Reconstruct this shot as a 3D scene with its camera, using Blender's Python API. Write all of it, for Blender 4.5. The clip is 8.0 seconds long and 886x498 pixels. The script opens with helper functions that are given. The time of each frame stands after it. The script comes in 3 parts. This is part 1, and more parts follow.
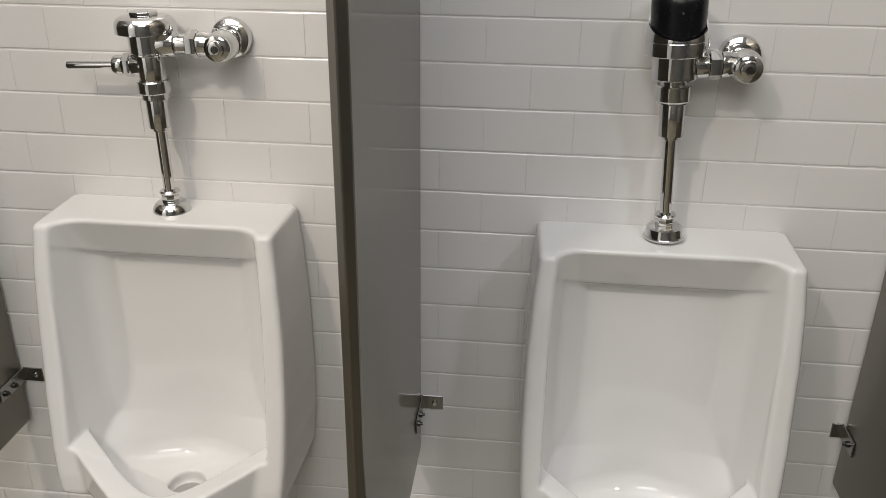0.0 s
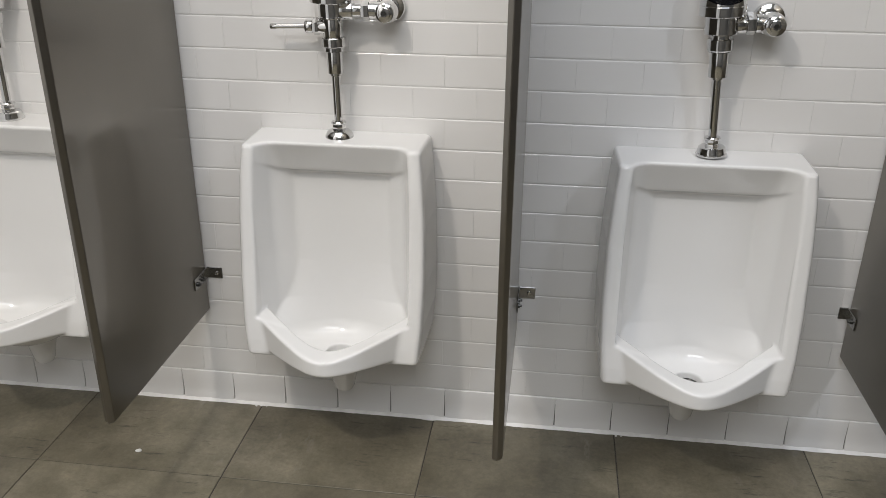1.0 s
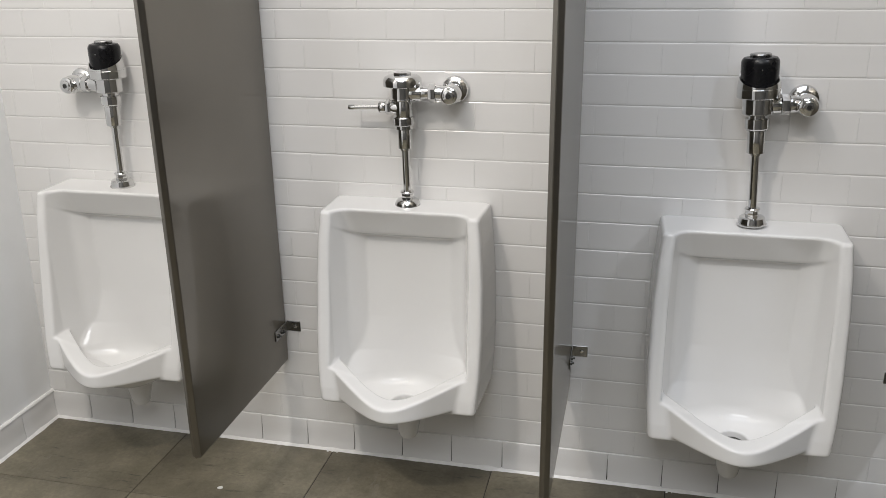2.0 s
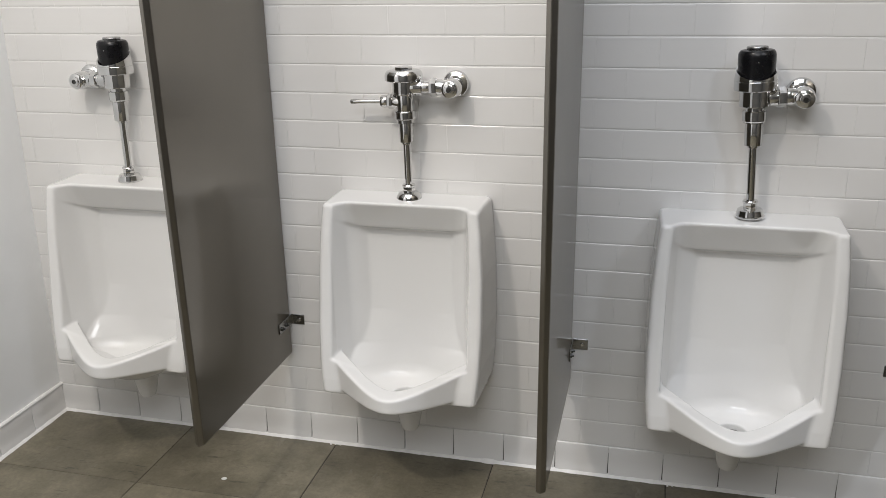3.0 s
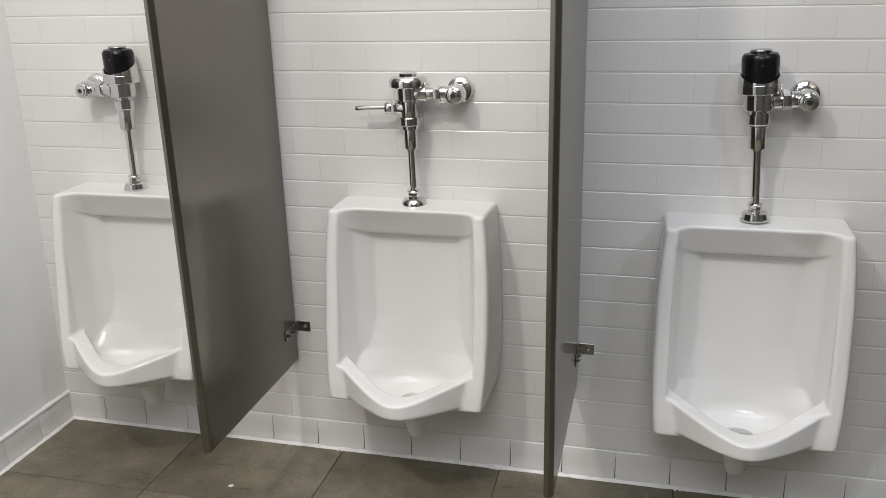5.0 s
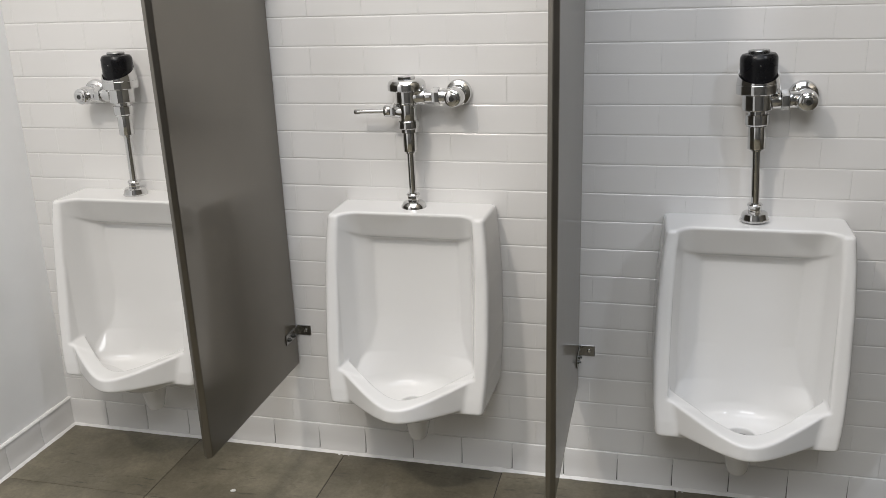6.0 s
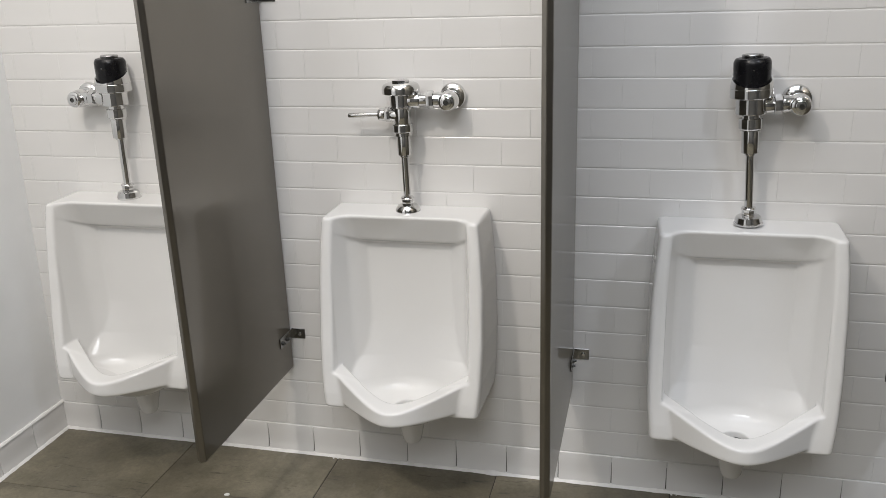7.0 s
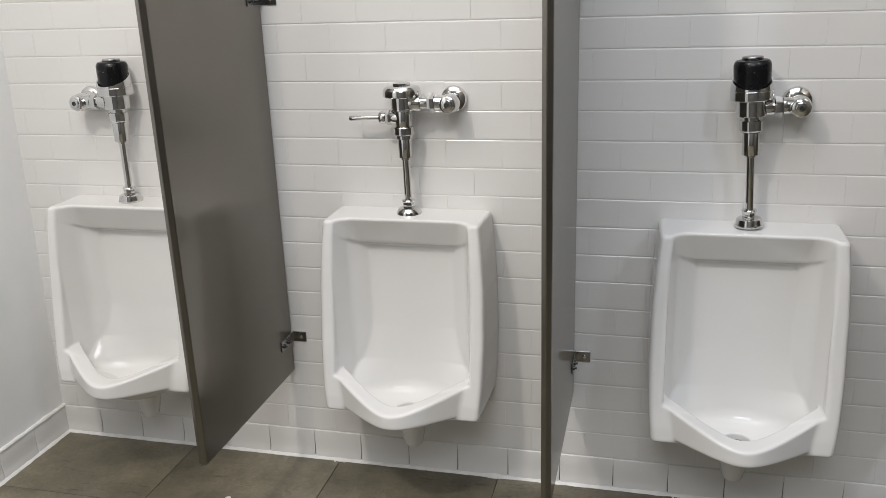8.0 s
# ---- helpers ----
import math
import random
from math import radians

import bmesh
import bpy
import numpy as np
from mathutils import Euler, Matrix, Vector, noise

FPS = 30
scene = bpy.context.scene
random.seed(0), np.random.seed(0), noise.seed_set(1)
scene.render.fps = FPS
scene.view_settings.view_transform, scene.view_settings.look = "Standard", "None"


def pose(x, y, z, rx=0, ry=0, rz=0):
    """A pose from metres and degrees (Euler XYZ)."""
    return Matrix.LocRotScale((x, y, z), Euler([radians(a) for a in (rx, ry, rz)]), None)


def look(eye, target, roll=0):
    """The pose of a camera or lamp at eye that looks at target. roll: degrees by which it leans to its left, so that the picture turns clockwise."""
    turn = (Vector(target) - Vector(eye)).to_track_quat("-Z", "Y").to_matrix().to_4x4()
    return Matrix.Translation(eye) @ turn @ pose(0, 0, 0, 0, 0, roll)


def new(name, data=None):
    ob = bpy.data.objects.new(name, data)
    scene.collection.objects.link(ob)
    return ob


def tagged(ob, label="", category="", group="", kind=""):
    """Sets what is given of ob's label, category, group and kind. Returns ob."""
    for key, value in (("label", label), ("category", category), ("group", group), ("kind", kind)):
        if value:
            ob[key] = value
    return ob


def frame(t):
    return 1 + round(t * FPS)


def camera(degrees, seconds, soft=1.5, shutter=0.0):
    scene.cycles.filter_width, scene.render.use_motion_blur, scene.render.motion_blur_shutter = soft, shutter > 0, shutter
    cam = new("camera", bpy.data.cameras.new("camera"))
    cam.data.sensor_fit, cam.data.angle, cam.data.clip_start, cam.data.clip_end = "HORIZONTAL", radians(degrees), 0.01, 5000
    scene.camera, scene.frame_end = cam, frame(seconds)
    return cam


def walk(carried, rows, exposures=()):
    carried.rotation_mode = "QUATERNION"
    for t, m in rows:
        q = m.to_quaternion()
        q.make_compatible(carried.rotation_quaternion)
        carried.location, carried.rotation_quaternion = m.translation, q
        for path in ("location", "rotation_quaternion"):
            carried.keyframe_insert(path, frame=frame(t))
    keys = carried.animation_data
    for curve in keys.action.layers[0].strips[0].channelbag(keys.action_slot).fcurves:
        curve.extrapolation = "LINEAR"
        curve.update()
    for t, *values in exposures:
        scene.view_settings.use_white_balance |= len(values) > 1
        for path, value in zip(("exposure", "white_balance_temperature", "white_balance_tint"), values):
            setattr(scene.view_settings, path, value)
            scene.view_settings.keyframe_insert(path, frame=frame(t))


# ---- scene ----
cam = camera(55.7, 8.0, soft=0.75)
PATH = [
    (0, (0.679, -1.397, 1.388), (0.492, 0.418, 0.567), 0.6),
    (0.1, (0.691, -1.457, 1.392), (0.476, 0.341, 0.543), 0.1),
    (0.2, (0.678, -1.525, 1.388), (0.465, 0.275, 0.541), 0.5),
    (0.3, (0.67, -1.573, 1.393), (0.446, 0.221, 0.538), 0.5),
    (0.5, (0.619, -1.699, 1.391), (0.381, 0.11, 0.572), 0.6),
    (0.7, (0.574, -1.815, 1.385), (0.333, -0.008, 0.563), 0.2),
    (1, (0.552, -1.953, 1.393), (0.315, -0.137, 0.589), 0.4),
    (1.2, (0.565, -2.014, 1.419), (0.278, -0.191, 0.649), 0.4),
    (1.5, (0.609, -2.081, 1.429), (0.241, -0.244, 0.73), 0.4),
    (1.7, (0.624, -2.098, 1.458), (0.216, -0.259, 0.784), -0.2),
    (2.8, (0.66, -2.136, 1.438), (0.207, -0.302, 0.782), -1.2),
    (3, (0.674, -2.139, 1.427), (0.207, -0.305, 0.78), -1.0),
    (3.5, (0.673, -2.142, 1.425), (0.204, -0.31, 0.776), -0.9),
    (4, (0.673, -2.143, 1.424), (0.204, -0.309, 0.781), -1.0),
    (4.5, (0.671, -2.145, 1.423), (0.198, -0.308, 0.789), -1.2),
    (6, (0.672, -2.144, 1.425), (0.194, -0.305, 0.8), -2.0),
    (6.5, (0.674, -2.141, 1.427), (0.199, -0.299, 0.808), -2.0),
    (7, (0.674, -2.14, 1.431), (0.207, -0.298, 0.808), -1.9),
    (7.5, (0.675, -2.144, 1.427), (0.208, -0.299, 0.812), -2.0),
    (8, (0.676, -2.144, 1.425), (0.205, -0.299, 0.814), -2.0),
]
EXPOSURES = [(0.0, -0.13, 6770, 10), (0.3, -0.05, 6740, 10), (0.6, 0.0, 6480, 10), (1.2, 0.0, 6400, 10), (3.0, 0.0, 6400, 10), (8.0, 0.0, 6400, 10)]
walk(cam, [(t, look(eye, target, roll)) for t, eye, target, roll in PATH], EXPOSURES)

# ---- world, lamps, added fill ----
world = bpy.data.worlds.new("world")
scene.world = world
world.use_nodes = True
world.node_tree.nodes["Background"].inputs[0].default_value = (0.5, 0.55, 0.6, 1)
world.node_tree.nodes["Background"].inputs[1].default_value = 0.02

CEILING = 3.0


def ceiling_lamp_or_fill(x, y, watts, colour, size, shape="DISK"):
    data = bpy.data.lights.new("ceiling_lamp_or_fill", "AREA")
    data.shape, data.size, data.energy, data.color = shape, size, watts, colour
    lamp = new("ceiling_lamp_or_fill", data)
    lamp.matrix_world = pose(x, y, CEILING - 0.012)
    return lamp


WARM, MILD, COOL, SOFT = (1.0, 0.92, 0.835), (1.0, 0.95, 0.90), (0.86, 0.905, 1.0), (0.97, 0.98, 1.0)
ceiling_lamp_or_fill(-0.42, -2.0, 31, WARM, 0.18)
ceiling_lamp_or_fill(2.25, -2.0, 22, COOL, 0.24)
# three broad squares added as fill for bounced light, no real fixtures
ceiling_lamp_or_fill(-0.3, -1.4, 20, MILD, 1.4, "SQUARE")
ceiling_lamp_or_fill(0.75, -1.25, 16, COOL, 1.4, "SQUARE")
ceiling_lamp_or_fill(0.6, -3.2, 49, SOFT, 1.4, "SQUARE")

# ---- materials ----


def nodes_of(name):
    m = bpy.data.materials.new(name)
    m.use_nodes = True
    t = m.node_tree
    return m, t, t.nodes["Principled BSDF"]


def add(t, kind, **values):
    n = t.nodes.new(kind)
    for key, value in values.items():
        n.inputs[key.replace("_", " ")].default_value = value
    return n


def coords(t, scale=(1, 1, 1), per_object=True):
    """Object coordinates, stretched, and shifted from object to object."""
    tc = t.nodes.new("ShaderNodeTexCoord")
    mp = t.nodes.new("ShaderNodeMapping")
    mp.inputs["Scale"].default_value = scale
    t.links.new(tc.outputs["Object"], mp.inputs["Vector"])
    if per_object:
        info = t.nodes.new("ShaderNodeObjectInfo")
        mul = t.nodes.new("ShaderNodeVectorMath")
        mul.operation = "SCALE"
        mul.inputs[0].default_value = (37.0, 19.0, 53.0)
        t.links.new(info.outputs["Random"], mul.inputs["Scale"])
        t.links.new(mul.outputs[0], mp.inputs["Location"])
    return mp.outputs[0]


def noise_at(t, vec, scale, detail=3.0, rough=0.55):
    n = add(t, "ShaderNodeTexNoise", Scale=scale, Detail=detail, Roughness=rough)
    t.links.new(vec, n.inputs["Vector"])
    return n.outputs["Fac"]


def ramp(t, fac, stops):
    r = t.nodes.new("ShaderNodeValToRGB")
    e = r.color_ramp.elements
    while len(e) < len(stops):
        e.new(0.5)
    for s, (p, c) in zip(e, stops):
        s.position, s.color = p, (c if len(c) == 4 else (*c, 1))
    t.links.new(fac, r.inputs["Fac"])
    return r.outputs["Color"]


def mix(t, fac, a, b, mode="MIX"):
    m = t.nodes.new("ShaderNodeMix")
    m.data_type, m.blend_type = "RGBA", mode
    for sock, v in ((m.inputs[0], fac), (m.inputs[6], a), (m.inputs[7], b)):
        if hasattr(v, "links"):
            t.links.new(v, sock)
        else:
            sock.default_value = v if not isinstance(v, tuple) or len(v) == 4 else (*v, 1)
    return m.outputs[2]


def span(t, fac, lo, hi):
    r = add(t, "ShaderNodeMapRange", To_Min=lo, To_Max=hi)
    t.links.new(fac, r.inputs["Value"])
    return r.outputs[0]


def bump(t, bsdf, fac, strength, distance):
    b = add(t, "ShaderNodeBump", Strength=strength, Distance=distance)
    t.links.new(fac, b.inputs["Height"])
    t.links.new(b.outputs[0], bsdf.inputs["Normal"])


def glazed(name, colour, dark, rough, wave, per_object=True):
    """Glazed white ceramic: faint clouds of tone, uneven gloss, a slight waviness."""
    m, t, p = nodes_of(name)
    v = coords(t, per_object=per_object)
    cloud = noise_at(t, v, 6.0, 4.0)
    t.links.new(ramp(t, cloud, ((0.3, dark), (0.7, colour))), p.inputs["Base Color"])
    t.links.new(span(t, noise_at(t, v, 22.0), rough * 0.7, rough * 1.5), p.inputs["Roughness"])
    p.inputs["Specular IOR Level"].default_value = 0.5
    bump(t, p, noise_at(t, v, 14.0, 1.0), 0.25, wave)
    return m


PORCELAIN = glazed("vitreous_china", (0.755, 0.75, 0.736), (0.74, 0.735, 0.72), 0.038, 0.0005)
TILE = glazed("glazed_wall_tile", (0.735, 0.725, 0.708), (0.73, 0.72, 0.70), 0.14, 0.0008)
t = TILE.node_tree
p = t.nodes["Principled BSDF"]
source = p.inputs["Base Color"].links[0].from_socket
info = t.nodes.new("ShaderNodeObjectInfo")
tone = ramp(t, info.outputs["Random"], ((0.0, (0.99, 0.99, 0.992)), (1.0, (1, 1, 1))))
t.links.new(mix(t, 1.0, source, tone, "MULTIPLY"), p.inputs["Base Color"])


def matt(name, lo, hi, rough, scale=40.0, relief=0.0):
    m, t, p = nodes_of(name)
    v = coords(t)
    t.links.new(ramp(t, noise_at(t, v, scale, 5.0), ((0.3, lo), (0.7, hi))), p.inputs["Base Color"])
    t.links.new(span(t, noise_at(t, v, scale * 0.2), rough - 0.08, rough + 0.08), p.inputs["Roughness"])
    if relief:
        bump(t, p, noise_at(t, v, scale * 4, 4.0), 0.5, relief)
    return m


GROUT = matt("pale_grout", (0.60, 0.595, 0.58), (0.72, 0.71, 0.69), 0.8, 60, 0.0006)
JOINT = matt("dark_grout", (0.035, 0.032, 0.028), (0.08, 0.072, 0.062), 0.85, 80, 0.0005)
BASE_JOINT = matt("grey_grout", (0.10, 0.095, 0.085), (0.19, 0.18, 0.165), 0.85, 80, 0.0005)
CAULK = matt("white_caulk", (0.72, 0.71, 0.69), (0.85, 0.84, 0.82), 0.45, 30, 0.0008)
PAINT = matt("white_wall_paint", (0.87, 0.875, 0.872), (0.90, 0.905, 0.902), 0.5, 8, 0.0003)
CEILING_PAINT = matt("ceiling_paint", (0.74, 0.74, 0.73), (0.8, 0.8, 0.79), 0.8, 10)
# dark tone set so that the chrome mirrors a dark room
FAR_DARK = matt("unseen_wall_dark", (0.11, 0.106, 0.10), (0.15, 0.146, 0.138), 0.5, 6)
# grey that paints the shade down inside a drain hole
DRAIN_SHADE = matt("drain_shade_grey", (0.34, 0.335, 0.32), (0.44, 0.435, 0.415), 0.35, 25)
PAPER = matt("white_paper", (0.6, 0.6, 0.57), (0.72, 0.72, 0.69), 0.8, 90)


def metal(name, colour, rough, scale=30.0):
    m, t, p = nodes_of(name)
    v = coords(t)
    p.inputs["Metallic"].default_value = 1.0
    p.inputs["Base Color"].default_value = (*colour, 1)
    t.links.new(span(t, noise_at(t, v, scale, 4.0), rough * 0.6, rough * 1.6), p.inputs["Roughness"])
    return m


CHROME = metal("polished_chrome", (0.68, 0.68, 0.675), 0.045)
# dark steel of the bolts; also paints the shade of slots and screw holes
BOLT_AND_HOLE_DARK = metal("dark_bolts_and_hole_shade", (0.10, 0.10, 0.095), 0.32)
STEEL = metal("dull_steel", (0.34, 0.34, 0.335), 0.22)

m, t, p = nodes_of("brushed_partition_metal")
PANEL = m
v = coords(t, (1, 1, 1))
fine = noise_at(t, coords(t, (900, 900, 6)), 1.0, 2.0)
cloud = noise_at(t, v, 3.0, 3.0)
t.links.new(ramp(t, cloud, ((0.25, (0.178, 0.164, 0.139)), (0.75, (0.206, 0.190, 0.162)))), p.inputs["Base Color"])
p.inputs["Metallic"].default_value = 0.92
t.links.new(span(t, fine, 0.27, 0.32), p.inputs["Roughness"])
p.inputs["Anisotropic"].default_value = 0.85
tangent = t.nodes.new("ShaderNodeTangent")
tangent.direction_type, tangent.axis = "RADIAL", "Z"
t.links.new(tangent.outputs[0], p.inputs["Tangent"])
bump(t, p, fine, 0.03, 0.0002)
p.inputs["Coat Weight"].default_value = 0.6
p.inputs["Coat Roughness"].default_value = 0.06

m, t, p = nodes_of("black_lens")
BLACK = m
p.inputs["Base Color"].default_value = (0.006, 0.006, 0.007, 1)
t.links.new(span(t, noise_at(t, coords(t), 40.0), 0.22, 0.32), p.inputs["Roughness"])
p.inputs["Specular IOR Level"].default_value = 0.28

m, t, p = nodes_of("grey_brown_floor_tile")
FLOOR = m
v = coords(t)
broad = noise_at(t, v, 3.2, 6.0, 0.62)
streak = noise_at(t, coords(t, (3.0, 16.0, 3.0)), 2.0, 6.0, 0.65)
base = ramp(t, broad, ((0.30, (0.072, 0.063, 0.043)), (0.5, (0.146, 0.130, 0.092)), (0.72, (0.27, 0.242, 0.176))))
stain = ramp(t, noise_at(t, v, 7.5, 7.0, 0.72), ((0.36, (0.80, 0.80, 0.76)), (0.56, (1, 1, 1)), (0.72, (1.10, 1.09, 1.06))))
base = mix(t, 1.0, base, stain, "MULTIPLY")
base = mix(t, span(t, streak, 0.0, 0.30), base, (0.160, 0.143, 0.102))
fine_grain = ramp(t, noise_at(t, v, 90.0, 6.0, 0.7), ((0.3, (0.82, 0.82, 0.82)), (0.7, (1.14, 1.14, 1.14))))
base = mix(t, 1.0, base, fine_grain, "MULTIPLY")
scuff = ramp(t, noise_at(t, coords(t, (4, 22, 5)), 2.4, 6.0, 0.75), ((0.575, (0, 0, 0)), (0.68, (1, 1, 1))))
spots = ramp(t, noise_at(t, v, 4.0, 2.0), ((0.46, (0, 0, 0)), (0.58, (1, 1, 1))))
worn = mix(t, 1.0, scuff, spots, "MULTIPLY")
base = mix(t, worn, base, (0.045, 0.040, 0.032))
pale = ramp(t, noise_at(t, coords(t, (9, 3, 5)), 1.6, 6.0, 0.7), ((0.62, (0, 0, 0)), (0.75, (0.55, 0.55, 0.55))))
base = mix(t, pale, base, (0.26, 0.24, 0.205))
t.links.new(base, p.inputs["Base Color"])
t.links.new(span(t, noise_at(t, v, 12.0, 5.0), 0.3, 0.55), p.inputs["Roughness"])
bump(t, p, noise_at(t, v, 60.0, 5.0), 0.3, 0.0008)

# ---- mesh helpers ----


def link_mesh(name, bm, material, smooth=True, sharp=26):
    me = bpy.data.meshes.new(name)
    bm.to_mesh(me)
    bm.free()
    me.materials.append(material)
    if smooth:
        me.shade_smooth()
        me.set_sharp_from_angle(angle=radians(sharp))
    return me


def part(name, bm, material, parent=None, label="", smooth=True):
    ob = new(name, bm if isinstance(bm, bpy.types.Mesh) else link_mesh(name, bm, material, smooth))
    ob.parent = parent
    return tagged(ob, label)


def empty(name, m, label, category, group="", kind=""):
    ob = new(name)
    ob.empty_display_size = 0.05
    ob.matrix_world = m
    return tagged(ob, label, category, group, kind)


def box_bm(x0, x1, y0, y1, z0, z1, bevel=0.0, segments=2):
    bm = bmesh.new()
    bmesh.ops.create_cube(bm, size=1)
    for q in bm.verts:
        q.co = Vector(((x0 + x1) / 2 + q.co.x * (x1 - x0), (y0 + y1) / 2 + q.co.y * (y1 - y0), (z0 + z1) / 2 + q.co.z * (z1 - z0)))
    if bevel:
        bmesh.ops.bevel(bm, geom=bm.edges[:], offset=bevel, segments=segments, profile=0.5, affect="EDGES")
    return bm


def lathe_bm(profile, steps=40, m=None, flats=0):
    """A solid of revolution round z from (radius, height) pairs. flats: a polygon with so many sides instead of a circle."""
    bm = bmesh.new()
    n = flats or steps
    rings = []
    for r, z in profile:
        rings.append([bm.verts.new((r * math.cos(2 * math.pi * i / n), r * math.sin(2 * math.pi * i / n), z)) for i in range(n)])
    for a, b in zip(rings, rings[1:]):
        for i in range(n):
            j = (i + 1) % n
            bm.faces.new((a[i], a[j], b[j], b[i]))
    bm.faces.new(rings[0][::-1])
    bm.faces.new(rings[-1])
    if m is not None:
        bm.transform(m)
    return bm


def rounded(r, z0, z1, c=0.0015):
    """The profile of a short cylinder with eased edges."""
    return [(r - c, z0), (r - c * 0.3, z0 + c * 0.3), (r, z0 + c), (r, z1 - c), (r - c * 0.3, z1 - c * 0.3), (r - c, z1)]


def join_bm(*parts):
    out = bmesh.new()
    for b in parts:
        me = bpy.data.meshes.new("piece")
        b.to_mesh(me)
        b.free()
        out.from_mesh(me)
        bpy.data.meshes.remove(me)
    return out


def smax(a, b, k):
    h = np.maximum(k - np.abs(a - b), 0.0) / k
    return np.maximum(a, b) + h * h * k * 0.25


def smin(a, b, k):
    return -smax(-a, -b, k)


def surface(field, low, high, step):
    """The mesh of the surface where field(x, y, z) is zero, by surface nets."""
    axes = [np.arange(a, b + step, step) for a, b in zip(low, high)]
    X, Y, Z = np.meshgrid(*axes, indexing="ij")
    F = field(X, Y, Z)
    inside = F < 0
    n = [s - 1 for s in F.shape]

    def corner(i, j, k, a=F):
        return a[i:i + n[0], j:j + n[1], k:k + n[2]]

    total, count = np.zeros((*n, 3)), np.zeros(n)
    for axis in range(3):
        for u in range(2):
            for w in range(2):
                c0 = [u, w]
                c0.insert(axis, 0)
                c1 = list(c0)
                c1[axis] = 1
                a, b = corner(*c0), corner(*c1)
                cross = (a < 0) != (b < 0)
                s = np.where(cross, a / np.where(cross, a - b, 1.0), 0.0)
                for e in range(3):
                    total[..., e] += cross * (c0[e] + (s if e == axis else 0.0))
                count += cross
    cells = count > 0
    index = np.full(n, -1)
    index[cells] = np.arange(cells.sum())
    ijk = np.argwhere(cells)
    places = (ijk + total[cells] / count[cells][:, None]) * step + np.array([a[0] for a in axes])
    faces = []
    for axis in range(3):
        o1, o2 = (axis + 1) % 3, (axis + 2) % 3
        lo = [slice(None)] * 3
        hi = [slice(None)] * 3
        lo[axis], hi[axis] = slice(0, -1), slice(1, None)
        flip = inside[tuple(lo)] != inside[tuple(hi)]
        at = np.argwhere(flip)
        at = at[(at[:, o1] > 0) & (at[:, o2] > 0) & (at[:, o1] < n[o1]) & (at[:, o2] < n[o2])]
        e1, e2 = np.eye(3, dtype=int)[o1], np.eye(3, dtype=int)[o2]
        quad = [index[tuple((at - d).T)] for d in (e1 + e2, e2, 0 * e1, e1)]
        quad = np.stack(quad, 1)
        outward = inside[tuple(at.T)]
        faces.append(np.where(outward[:, None], quad, quad[:, ::-1]))
    return places, np.concatenate(faces)


def mesh_of(name, places, faces, material):
    me = bpy.data.meshes.new(name)
    me.from_pydata(places.tolist(), [], faces.tolist())
    me.materials.append(material)
    me.shade_smooth()
    return me


# ---- room shell ----
LEFT, RIGHT, REAR = -1.205, 3.4, -4.6
BOND, COURSE, BASE_TOP, GROUND = 0.1524, 0.0762, 0.107, 0.012

wall_north = tagged(part("wall_north", box_bm(LEFT - 0.15, RIGHT + 0.15, 0.0007, 0.14, -0.1, CEILING), GROUT),
                    "wall clad in white glazed subway tiles", "wall", kind="structure")
floor = tagged(part("floor", box_bm(LEFT - 0.15, RIGHT + 0.15, REAR, 0.0005, -0.12, GROUND - 0.002), JOINT),
               "floor of grey-brown stone-look tiles with dark joints", "floor", kind="structure")
wall_west = tagged(part("wall_west", box_bm(-0.12, 0.0, REAR, 0.0, -0.1, CEILING + 0.1), PAINT),
                   "smooth white painted side wall", "wall", kind="structure")
wall_west.matrix_world = pose(LEFT - 0.008, 0, 0, 0, 1.3, 0)
# east and south walls are unseen: they close the room and darken reflections
tagged(part("wall_east", box_bm(RIGHT, RIGHT + 0.15, REAR, 0.0, -0.1, CEILING), FAR_DARK), "plain dark wall added out of view", "wall", kind="structure")
tagged(part("wall_south", box_bm(LEFT - 0.3, RIGHT + 0.15, REAR - 0.15, REAR, -0.1, CEILING), FAR_DARK), "plain dark wall added out of view", "wall", kind="structure")
tagged(part("ceiling", box_bm(LEFT - 0.3, RIGHT + 0.15, REAR - 0.15, 0.14, CEILING, CEILING + 0.1), CEILING_PAINT), "plain white ceiling", "ceiling", kind="structure")

# ---- urinals ----


def along(v, xs, ys):
    return np.interp(v, xs, ys)


